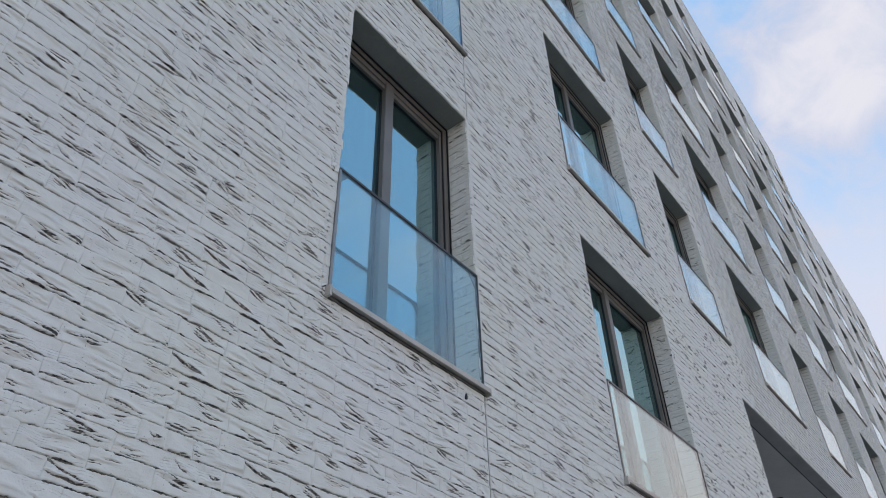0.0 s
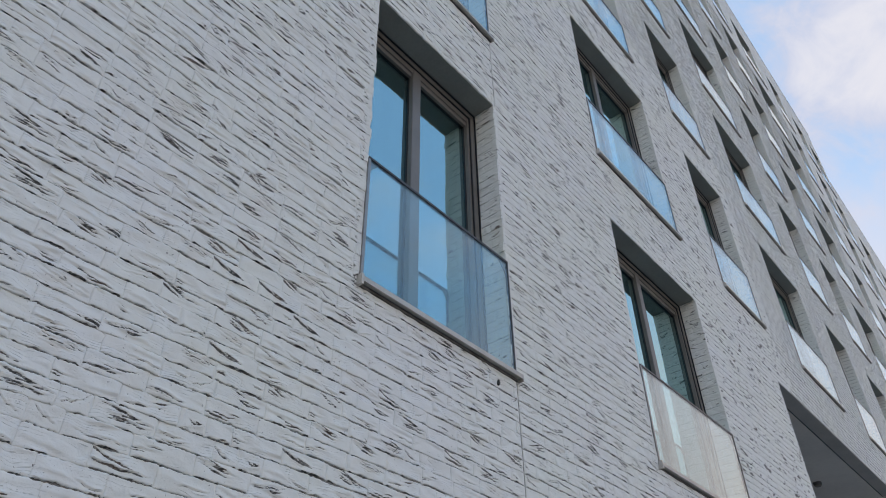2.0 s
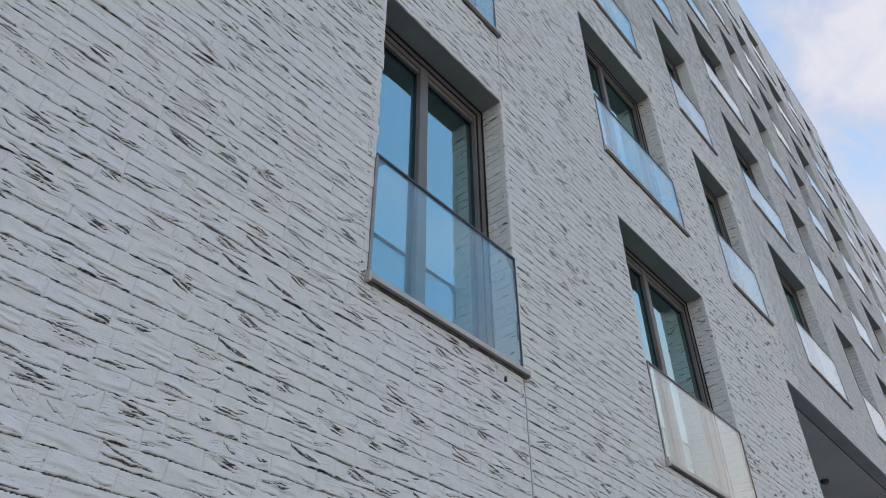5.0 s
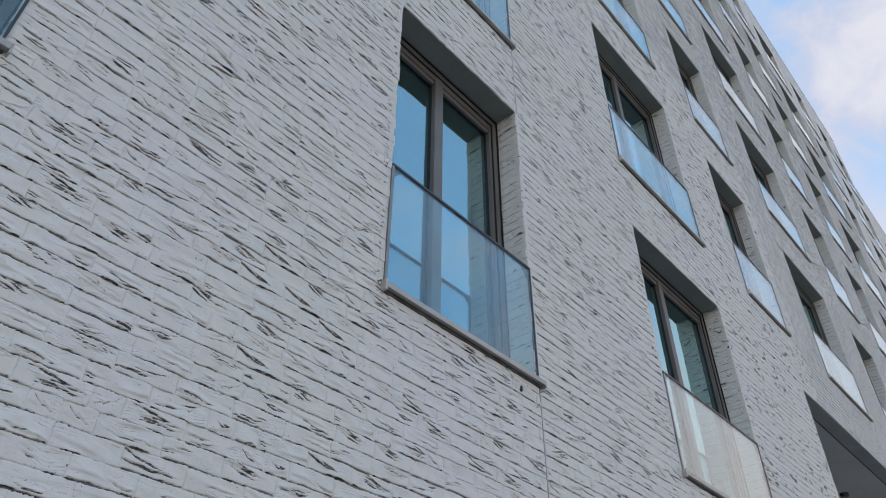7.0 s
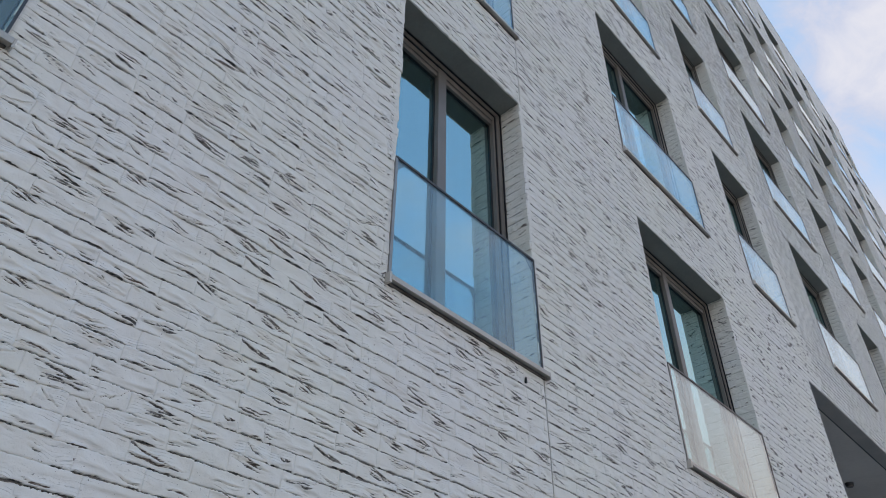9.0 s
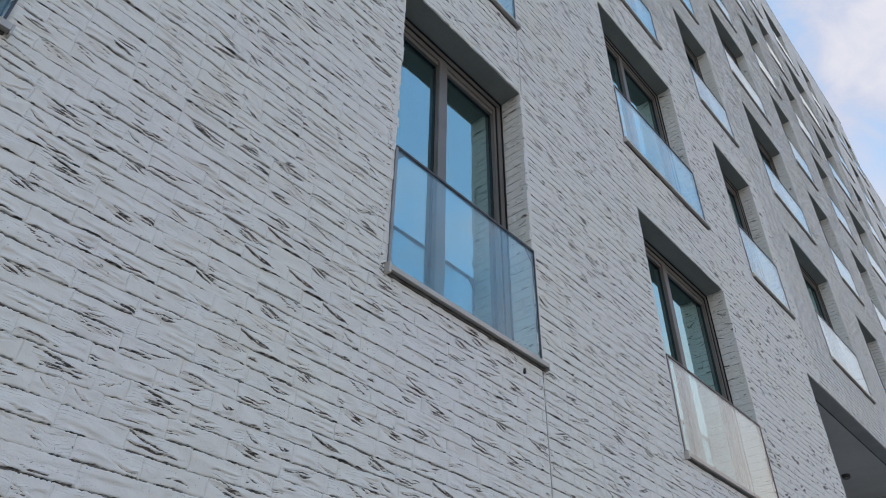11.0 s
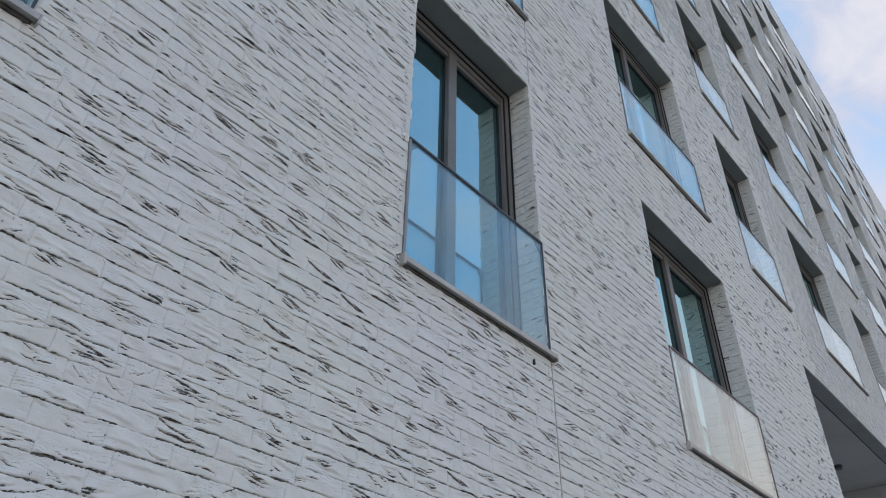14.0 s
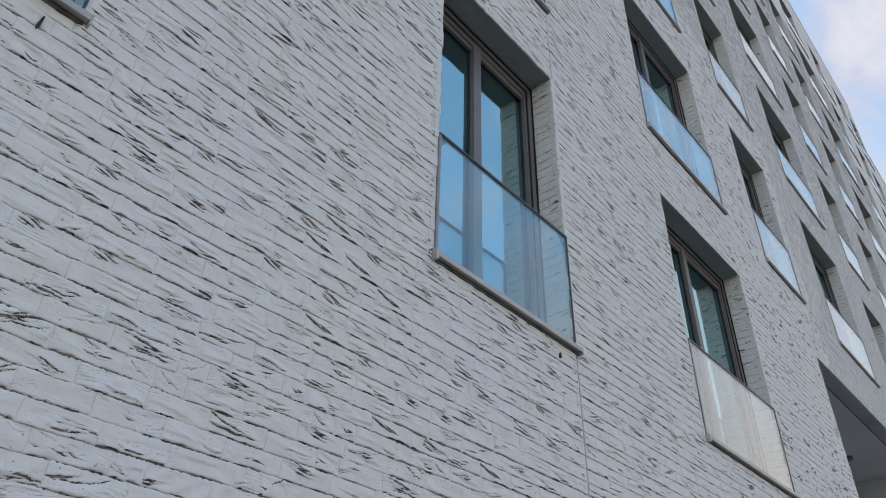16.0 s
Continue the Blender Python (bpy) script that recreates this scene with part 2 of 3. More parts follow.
CONCRETE = plain("passage_wall", (0.45, 0.45, 0.44), (0.55, 0.55, 0.53), 1.0, 0.75)
COPING = plain("pale_coping", (0.58, 0.59, 0.60), (0.66, 0.67, 0.68), 1.0, 0.5, 0.4)
GLAZING = pane_material("window_glass", (0.42, 0.49, 0.51), (0.60, 0.97, 1.0), 0.42, 2.8, 0.05)
SHEET = pane_material("balustrade_glass", (0.84, 0.95, 0.965), (0.96, 1.0, 0.98), 0.06, 3.5, 0.01)


# ---- building blocks ----
def box(bm, x0, x1, y0, y1, z0, z1):
    made = bmesh.ops.create_cube(bm, size=1.0, matrix=Matrix.LocRotScale(((x0 + x1) / 2, (y0 + y1) / 2, (z0 + z1) / 2), None, (x1 - x0, y1 - y0, z1 - z0)))
    return made["verts"]


def mesh_of(name, bm, mat, bevel=0.0):
    if bevel:
        bmesh.ops.bevel(bm, geom=bm.edges[:], offset=bevel, segments=2, profile=0.6, affect="EDGES", clamp_overlap=True)
    me = bpy.data.meshes.new(name)
    bm.to_mesh(me)
    bm.free()
    me.materials.append(mat)
    return me


def part(name, bm, mat, parent=None, label="", bevel=0.0):
    ob = new(name, mesh_of(name, bm, mat, bevel))
    ob.parent = parent
    return tagged(ob, label)


def block(name, extents, mat, parent=None, label="", bevel=0.002):
    bm = bmesh.new()
    box(bm, *extents)
    return part(name, bm, mat, parent, label, bevel)


def ring(bm, x0, x1, y0, y1, z0, z1, wide):
    """A frame of four mitre-less bars, the uprights between the rails."""
    box(bm, x0, x1, y0, y1, z1 - wide, z1)
    box(bm, x0, x1, y0, y1, z0, z0 + wide)
    box(bm, x0, x1, y0, y0 + wide, z0 + wide, z1 - wide)
    box(bm, x0, x1, y1 - wide, y1, z0 + wide, z1 - wide)


# ---- plan of the facade ----
COLUMNS = [(-1.13, 0.080), (1.791, 2.979), (4.655, 6.345), (7.521, 8.723), (10.136, 11.917), (13.300, 14.525), (15.879, 17.126), (18.375, 20.196),
           (21.72, 22.97), (24.45, 25.70), (26.45, 27.70), (29.60, 31.36), (32.80, 34.02), (35.30, 37.10), (38.55, 39.78), (41.10, 42.32), (43.60, 45.40)]
STEPS = [(28.15, 25.86, 7), (40.35, 22.95, 6), (47.5, 19.95, 5)]   # up to this y: roof height, storeys with windows
Y_START, Y_END = -7.0, 47.5
PASSAGE = (8.575, 13.65)          # the gateway in the lowest storey
OPENINGS = []                    # y0, y1, z0, z1
WINDOWS = []                     # column, storey
for column, (y0, y1) in enumerate(COLUMNS):
    storeys = next(s[2] for s in STEPS if y1 < s[0])
    for k in range(storeys):
        if k == 0 and PASSAGE[0] < y1 and y0 < PASSAGE[1]:
            continue
        if k == 0 and y0 < 8.6 and y0 > 7.0:
            continue
        WINDOWS.append((column, k))
        OPENINGS.append((y0, y1, SILL + k * STOREY, HEAD + k * STOREY))
OPENINGS.append((PASSAGE[0], PASSAGE[1], 0.0, GATE_HEAD))
JOINTS = [2.995]                 # movement joint beside the second column
BRICK_Y, BRICK_Z = 21.5, 21.0    # single bricks up to here, beyond that the material alone


def roof_at(y):
    return next(s[1] for s in STEPS if y < s[0] + 1e-6)


# ---- the wall, with its openings cut through ----
def build_wall():
    ys = sorted({Y_START, Y_END, BRICK_Y, *[s[0] for s in STEPS], *[v for o in OPENINGS for v in o[:2]]})
    zs = sorted({0.0, BRICK_Z, *[s[1] for s in STEPS], *[v for o in OPENINGS for v in o[2:]]})
    depth = np.full((len(ys) + 1, len(zs) + 1), np.nan)
    for i in range(len(ys) - 1):
        for j in range(len(zs) - 1):
            y, z = (ys[i] + ys[i + 1]) / 2, (zs[j] + zs[j + 1]) / 2
            if z > roof_at(y) or any(o[0] < y < o[1] and o[2] < z < o[3] for o in OPENINGS):
                continue
            depth[i + 1, j + 1] = -0.007 if y < BRICK_Y and z < BRICK_Z else 0.0
    verts, faces, kinds = [], [], []

    def quad(a, b, c, d, kind):
        faces.append(tuple(range(len(verts), len(verts) + 4)))
        verts.extend((a, b, c, d))
        kinds.append(kind)

    back = -0.36
    for i in range(1, len(ys)):
        for j in range(1, len(zs)):
            d = depth[i, j]
            if np.isnan(d):
                continue
            y0, y1, z0, z1 = ys[i - 1], ys[i], zs[j - 1], zs[j]
            near = d < -0.001
            quad((d, y0, z0), (d, y1, z0), (d, y1, z1), (d, y0, z1), 0 if near else 1)
            quad((back, y0, z0), (back, y0, z1), (back, y1, z1), (back, y1, z0), 3)
            for di, dj in ((-1, 0), (1, 0), (0, -1), (0, 1)):
                other = depth[i + di, j + dj]
                if not np.isnan(other) and other == d:
                    continue
                e = back if np.isnan(other) else other
                if e > d:
                    continue
                if di:
                    y = y0 if di < 0 else y1
                    c = [(d, y, z0), (d, y, z1), (e, y, z1), (e, y, z0)]
                    quad(*(c if di > 0 else c[::-1]), 1)
                else:
                    z = z0 if dj < 0 else z1
                    c = [(d, y0, z), (e, y0, z), (e, y1, z), (d, y1, z)]
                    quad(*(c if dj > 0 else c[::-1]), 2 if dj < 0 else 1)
    me = bpy.data.meshes.new("wall_facade")
    me.from_pydata(verts, [], faces)
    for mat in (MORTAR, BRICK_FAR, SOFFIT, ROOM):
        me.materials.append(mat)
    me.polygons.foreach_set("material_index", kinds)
    me.update()
    return tagged(new("wall_facade", me), "tall white-painted brick facade of rough hand-moulded bricks", "wall", kind="structure")


wall = build_wall()
ground = part("ground", (lambda bm: (box(bm, -400, 400, -400, 400, -0.4, 0.0), bm)[1])(bmesh.new()), GROUND)
tagged(ground, "grey paved street in front of the building", "street", kind="structure")


def shell():
    """The rest of the building: slabs, back wall, ends and roof, which close the rooms behind the windows."""
    for n, (y1, roof, storeys) in enumerate(STEPS):
        y0 = Y_START if n == 0 else STEPS[n - 1][0]
        tagged(block("roof_%d" % (n + 1), (-9.7, -0.36, y0, y1, roof - 0.55, roof - 0.25), COPING), "flat roof behind the parapet", "roof", kind="structure")
        tagged(block("wall_back_%d" % (n + 1), (-10.0, -9.7, y0, y1, 0, roof), ROOM), "plain rear wall of the building", "wall", kind="structure")
        tagged(block("coping_%d" % (n + 1), (-0.38, 0.012, y0, y1 + 0.01, roof, roof + 0.03), COPING), "thin pale metal coping on the parapet", "trim", kind="structure")
        tagged(block("wall_end_%d" % (n + 1), (-9.7, -0.36, y1 - 0.3, y1, STEPS[n + 1][1] - 0.25 if n < 2 else 0, roof), BRICK_FAR), "white-painted brick end wall", "wall", kind="structure")
        for k in range(storeys):
            z = HEAD + 0.25 + k * STOREY
            if n == 0 and k == 0:
                tagged(block("floor_%d_%d" % (n + 1, k), (-9.7, -0.36, y0, PASSAGE[0] - 0.25, z, z + 0.3), ROOM), "concrete floor slab", "floor", kind="structure")
                tagged(block("floor_passage", (-9.7, -0.36, PASSAGE[0] - 0.25, y1, z, z + 0.3), ROOM), "concrete floor slab", "floor", kind="structure")
            else:
                tagged(block("floor_%d_%d" % (n + 1, k), (-9.7, -0.36, y0, y1, z, z + 0.3), ROOM), "concrete floor slab", "floor", kind="structure")
        z = SILL - 0.30
        if n == 0:
            tagged(block("floor_lowest", (-9.7, -0.36, y0, PASSAGE[0] - 0.25, z, z + 0.25), ROOM), "concrete floor slab", "floor", kind="structure")
    tagged(block("wall_start", (-9.7, -0.36, Y_START, Y_START + 0.3, 0, 26.0), ROOM), "white-painted brick end wall", "wall", kind="structure")
    tagged(block("ceiling_passage", (-6.5, -0.197, PASSAGE[0] + 0.004, PASSAGE[1] - 0.004, GATE_HEAD - 0.012, GATE_HEAD - 0.002), CEILING), "dark grey ceiling panels of the gateway", "ceiling", kind="structure")
    tagged(block("soffit_passage", (-0.181, -0.009, PASSAGE[0] + 0.004, PASSAGE[1] - 0.004, GATE_HEAD - 0.009, GATE_HEAD - 0.002), GATE_SOFFIT), "smooth grey soffit at the edge of the gateway", "ceiling", kind="structure")
    # no real gap here: a black strip draws its shadow line
    tagged(block("trim_passage", (-0.1965, -0.182, PASSAGE[0] + 0.004, PASSAGE[1] - 0.004, GATE_HEAD - 0.009, GATE_HEAD - 0.001), SEAL_SHADE), "black strip for the shadow gap beside the gateway ceiling", "trim", kind="structure")
    tagged(block("wall_passage_near", (-9.7, -0.365, PASSAGE[0] - 0.25, PASSAGE[0], 0, GATE_HEAD + 0.02), CONCRETE), "grey wall of the gateway", "wall", kind="structure")
    tagged(block("wall_passage_far", (-9.7, -0.365, PASSAGE[1], PASSAGE[1] + 0.25, 0, GATE_HEAD - 0.013), CONCRETE), "grey wall of the gateway", "wall", kind="structure")
    tagged(block("wall_passage_back", (-6.8, -6.5, PASSAGE[0], PASSAGE[1], 0, GATE_HEAD + 0.2), CONCRETE), "grey back wall of the gateway", "wall", kind="structure")


shell()


# ---- windows and balustrades ----
HIGH = HEAD - SILL


def build_window(width):
    """A two-leaf window at the origin: x outwards, y along the wall from the left jamb, z up from the underside of the sill."""
    win = tagged(new("window"), "tall two-leaf window with taupe frame and sky-blue reflecting panes", "window", "windows of the facade", "structure")
    sill = block("window_sill", (-0.19, 0.030, -0.001, width + 0.026, -0.012, 0.010), SILL_METAL, win, "pale aluminium sill", 0.003)
    block("drip_edge", (0.0305, 0.034, -0.001, width + 0.026, -0.016, 0.012), SILL_METAL, sill)
    block("end_cap", (-0.004, 0.034, -0.016, -0.0015, -0.034, 0.024), SILL_METAL, sill)
    block("end_cap", (-0.004, 0.034, width + 0.0265, width + 0.034, -0.030, 0.014), SILL_METAL, sill)
    # dark strip: ragged joint and sill shadow in one colour
    block("sill_joint", (-0.03, 0.0075, 0.004, width + 0.018, -0.029, -0.0125), MORTAR_SHADE, win, "dark rough strip for the joint and the shadow under the sill", 0.002)
    # black ring: the seal, and the shadow gap at the reveal coloured in
    bm = bmesh.new()
    ring(bm, -0.268, -0.172, 0.001, width - 0.001, 0.016, HIGH - 0.001, 0.008)
    part("seal", bm, SEAL_SHADE, win, "black strip for the rubber seal and the shadow gap")
    bm = bmesh.new()
    ring(bm, -0.271, -0.181, 0.0095, width - 0.0095, 0.025, HIGH - 0.0095, 0.040)
    part("window_frame", bm, FRAME, win, bevel=0.004)
    # black ring stands in for the shadow gap between frame and sash
    bm = bmesh.new()
    ring(bm, -0.268, -0.186, 0.050, width - 0.050, 0.0655, HIGH - 0.050, 0.003)
    part("rebate_seal", bm, SEAL_SHADE, win, "black strip for the rubber seal and the shadow gap")
    mid = width * 0.4655
    for y0, y1, left, right in ((0.0535, mid - 0.001, 0.022, 0.027), (mid + 0.001, width - 0.0535, 0.049, 0.022)):
        bm = bmesh.new()
        top = HIGH - 0.0535
        box(bm, -0.264, -0.196, y0, y1, top - 0.046, top)
        box(bm, -0.264, -0.196, y0, y1, 0.069, 0.128)
        box(bm, -0.264, -0.196, y0, y0 + left, 0.128, top - 0.046)
        box(bm, -0.264, -0.196, y1 - right, y1, 0.128, top - 0.046)
        leaf = part("sash", bm, FRAME, win, bevel=0.003)
        a, b = y0 + left, y1 - right
        block("glazing_bead", (-0.2345, -0.206, a + 0.001, b - 0.001, top - 0.086, top - 0.047), FRAME, leaf, "", 0.003)
        block("pane", (-0.241, -0.235, a + 0.001, b - 0.001, 0.129, top - 0.046), GLAZING, leaf, "reflecting glass pane", 0.0)
        bm = bmesh.new()
        ring(bm, -0.2345, -0.225, a + 0.0005, b - 0.0005, 0.1285, top - 0.087, 0.005)
        part("gasket", bm, SEAL_SHADE, leaf, "black glazing gasket")
    block("meeting_strip", (-0.1955, -0.192, mid - 0.026, mid + 0.050, 0.070, HIGH - 0.056), FRAME, win, "", 0.0015)
    return win


def build_balustrade(width):
    """A sheet of glass across the window's foot, in slim metal edges."""
    rail_z = 0.779
    rail = tagged(new("glass_balustrade"), "clear glass balustrade in slim metal edges across the window", "balustrade", "balustrades of the facade")
    block("glass_sheet", (-0.004, 0.006, 0.014, width - 0.006, 0.0165, rail_z - 0.010), SHEET, rail, "clear bluish glass sheet", 0.0)
    block("top_rail", (-0.009, 0.011, 0.0, width + 0.004, rail_z - 0.0095, rail_z + 0.006), DARK_METAL, rail, "thin dark metal top edge", 0.002)
    block("side_profile", (-0.010, 0.010, -0.004, 0.0135, 0.017, rail_z - 0.010), METAL, rail, "grey metal side profile", 0.002)
    block("side_profile", (-0.010, 0.010, width - 0.0055, width + 0.004, 0.017, rail_z - 0.010), DARK_METAL, rail, "dark metal side profile", 0.002)
    for y in (0.016, width - 0.066):
        bm = bmesh.new()
        c = [(y, rail_z - 0.012), (y + 0.058, rail_z - 0.012), (y + 0.058 if y > 0.1 else y, rail_z - 0.085)]
        v = [bm.verts.new((x, a, b)) for x in (-0.010, -0.0045) for a, b in c]
        for f in ((0, 1, 2), (5, 4, 3), (0, 3, 4, 1), (1, 4, 5, 2), (2, 5, 3, 0)):
            bm.faces.new([v[k] for k in f])
        part("corner_clamp", bm, METAL, rail, "small grey corner clamp")
    return rail


def build_curtain(width, folds, phase):
    """A sheer curtain in soft upright folds, from the head of the opening down to its foot."""
    cloth = tagged(new("curtain"), "sheer white curtain in soft upright folds behind the window", "curtain", "curtains behind the windows")
    bm = bmesh.new()
    steps = int(width / 0.012)
    rows = []
    for back in (0.0, -0.002):
        for z in (0.002, HIGH * 0.5, HIGH - 0.04):
            rows.append([bm.verts.new((-0.305 + back + (0.012 + 0.010 * z / HIGH) * math.sin(i * width / steps * folds + phase + 0.6 * math.sin(i * 0.31)), 0.01 + i * (width - 0.02) / steps, z)) for i in range(steps + 1)])
    for a, b in ((0, 1), (1, 2), (4, 3), (5, 4), (2, 5), (3, 0)):
        for i in range(steps):
            bm.faces.new((rows[a][i], rows[a][i + 1], rows[b][i + 1], rows[b][i])).smooth = True
    part("fabric", bm, CLOTH, cloth)
    block("curtain_rail", (-0.315, -0.295, 0.005, width - 0.005, HIGH - 0.038, HIGH - 0.001), COPING, cloth, "white curtain rail", 0.002)
    return cloth


for column, k, folds, phase in ((1, 0, 46.0, 0.4), (1, 1, 52.0, 2.1), (2, 1, 44.0, 1.2)):
    build_curtain(COLUMNS[column][1] - COLUMNS[column][0], folds, phase).matrix_world = pose(0, COLUMNS[column][0], SILL + k * STOREY)

first = {}
for column, k in WINDOWS:
    y0, y1 = COLUMNS[column]
    at = pose(0, y0, SILL + k * STOREY)
    if column not in first:
        first[column] = (build_window(y1 - y0), build_balustrade(y1 - y0))
        for ob in first[column]:
            ob.matrix_world = at
    else:
        for ob in first[column]:
            copy_thing(ob, at)


# ---- bricks ----
rng = np.random.default_rng(7)
MESH_SKIRT = 0.034


def knots(n, edge):
    """Steps from 0 to 1 with a narrow first and last one, for a tight rounded edge."""
    return np.linspace(0, 1, n + 1) if n < 4 else np.concatenate([[0], np.linspace(edge, 1 - edge, n - 1), [1]])


def brick_vertices(count, nx, nz, length, height, lumpy=1.0, bare_shade_gain=1.0, sealed=None, weight=None, bed=0.6):
    """Front faces of rough bricks, as arrays: along, up, out; a ring at the back closes the sides."""
    u, v = np.meshgrid(knots(nx, 0.022), knots(nz, 0.055), indexing="ij")
    u, v = u[None], v[None]
    r = lambda lo, hi: rng.uniform(lo, hi, (count, 1, 1))
    length, height = length.reshape(-1, 1, 1), height.reshape(-1, 1, 1)
    along, up = u * length, v * height
    end = np.minimum(u, 1 - u) * length
    open_bed = np.clip(end / 0.009 - 0.25, 0, 1)       # paint and mortar fill the bed beside each upright joint
    wander = lambda lo, hi: np.sin(u * r(lo, hi) + r(0, 6.3)) + 0.7 * np.sin(u * r(lo, hi) * 1.9 + r(0, 6.3)) + 0.5 * np.sin(u * r(lo, hi) * 3.7 + r(0, 6.3))
    out = r(-0.002, 0.002) + (u - 0.5) * r(-0.003, 0.003) + (0.5 - v) * r(-0.001, 0.006)
    if nx > 1:
        out = out * (1 - np.abs(2 * u - 1) ** 10)
        out = out - 0.0025 * np.exp(-np.minimum(v, 1 - v) * height / 0.0016) * lumpy 
        for _ in range(3):
            out = out + lumpy * r(0.0004, 0.0015) * np.sin(u * r(2, 14) + v * r(-7, 7) + r(0, 6.3))
        # a broad sag from one end
        pos, slope = r(0.15, 0.9), r(-0.5, 0.5)
        band = v - pos - slope * (u - 0.5)
        out = out + lumpy * r(0, 1) ** 2 * 0.005 * np.exp(-(band / 0.25) ** 2) * np.tanh(band / 0.07) * np.exp(-((u - r(0, 1)) / 0.35) ** 2)
        up = up + (v < 0.01) * rng.normal(0, 0.0013, (count, nx + 1, 1)) * lumpy + (v > 0.99) * rng.normal(0, 0.0012, (count, nx + 1, 1)) * lumpy
        up = up - (v < 0.5) * 0.0012 * wander(2, 9) * lumpy - (v < 0.01) * 0.0032 * (1 - open_bed)
        if sealed is not None:      # ragged drops of paint along the edge over an opening
            up = up - (v < 0.01) * sealed.reshape(-1, 1, 1) * 0.0042 * np.clip(wander(3, 16), 0, 2)
        # hand-made: a little turned in the bed, with bowed ends
        turn = r(-0.008, 0.008)
        up = up + turn * (u - 0.5) * length * 0.8
        along = along - turn * (v - 0.5) * height + np.sin(v * r(2, 6) + r(0, 6.3)) * r(0, 0.0022) * (np.abs(u - 0.5) * 2) ** 6
        along = along - (u < 0.01) * rng.uniform(0, 0.0015, (count, 1, nz + 1)) + (u > 0.99) * rng.uniform(0, 0.0015, (count, 1, nz + 1))
    bare_shade = np.zeros((count, nx + 1, nz + 1))
    if nx > 1:
        # folds: bunches of torn lips, each a narrow groove, its unpainted brick and shade put into the colour
        number = rng.choice(8, count, p=(0.12, 0.13, 0.17, 0.18, 0.16, 0.12, 0.08, 0.04)).reshape(-1, 1, 1)
        if weight is not None:
            number = np.round(number * weight.reshape(-1, 1, 1))
        number = np.where(length > 0.15, number, np.minimum(number, 2))
        # the lips fan out at one end of the brick, where they climb, and run together along the bed at the other
        fan = np.where(r(0, 1) < 0.68, 1 - u, u)
        u_mid, v_low, span = r(0.05, 0.95), r(0.0, 0.42), r(0.40, 1.05)
        lean, step, climb = r(-0.10, 0.08), r(0.10, 0.24), r(0.0, 0.75)
        brazen = r(0.25, 1.2)
        for e in range(7):
            there = number > e
            mid, reach = u_mid + r(-0.25, 0.25), span * r(0.35, 1.1)
            taper = np.clip(1 - ((u - mid) / (reach * 0.5)) ** 2, 0, 1)
            line = v_low + e * step * (0.35 + 0.65 * fan) + climb * r(0.6, 1.3) * fan ** 2.4 + (lean + r(-0.05, 0.05)) * (u - mid) * length / height + 0.022 * wander(7, 18)
            wide = np.maximum(r(0.0008, 0.0029) * (0.45 + 0.55 * taper), 0.46 * height / nz)
            off = (v - line) * height
            cut = there * taper ** 0.6 * np.exp(-(off / wide) ** 2)
            bare_shade = np.maximum(bare_shade, cut * (0.30 + 1.15 * r(0, 1) ** 0.8 * brazen) * (0.8 + 0.2 * wander(9, 22)))
            out = out - 0.0045 * cut + there * lumpy * r(0.0010, 0.0036) * taper * np.exp(-((off - 2.3 * wide) / (2.2 * wide)) ** 2)
        # the ends sink into the filled upright joint
        out = out * np.clip(end / 0.010, 0, 1) - 0.0036 * np.exp(-(end / r(0.0045, 0.0085)) ** 2)
        # dark fringe of unpainted brick and joint shade along the bed joint, in stretches
        fringe = np.clip(r(-0.25, 0.30) + 0.26 * wander(4, 12), 0, 1) * open_bed * np.exp(-v * height / np.clip(0.0016 + 0.0008 * wander(6, 20), 0.0006, 0.0026))
        bare_shade = np.clip(np.maximum(bare_shade, fringe), 0, 1.2)
    ring_ids = [(i, 0) for i in range(nx)] + [(nx, j) for j in range(nz)] + [(i, nz) for i in range(nx, 0, -1)] + [(0, j) for j in range(nz, 0, -1)]
    flat = [np.broadcast_to(a, (count, nx + 1, nz + 1)).reshape(count, -1) for a in (along, up, out)]
    ids = np.array([i * (nz + 1) + j for i, j in ring_ids])
    front = np.stack(flat, 2)
    rim = front[:, ids].copy()
    rim[:, :, 2] = -MESH_SKIRT if sealed is None else -np.where(sealed > 0, 0.009, MESH_SKIRT)[:, None]
    faces = [(i * (nz + 1) + j, (i + 1) * (nz + 1) + j, (i + 1) * (nz + 1) + j + 1, i * (nz + 1) + j + 1) for i in range(nx) for j in range(nz)]
    n0, m = (nx + 1) * (nz + 1), len(ids)
    faces += [(ids[(k + 1) % m], ids[k], n0 + k, n0 + (k + 1) % m) for k in range(m)]
    bare_shade = bare_shade.reshape(count, -1) * bare_shade_gain
    under = np.array([bed * (j in (0, nz) and 0 < i < nx) for i, j in ring_ids]) * np.broadcast_to(open_bed, (count, nx + 1, nz + 1)).reshape(count, -1)[:, ids]
    if sealed is not None:      # painted all round, at the edge of an opening
        bare_shade, under = bare_shade * (1 - 0.8 * sealed[:, None]), under * (1 - sealed[:, None])
    return np.concatenate([front, rim], 1), np.array(faces), nx * nz, np.concatenate([bare_shade, under], 1)


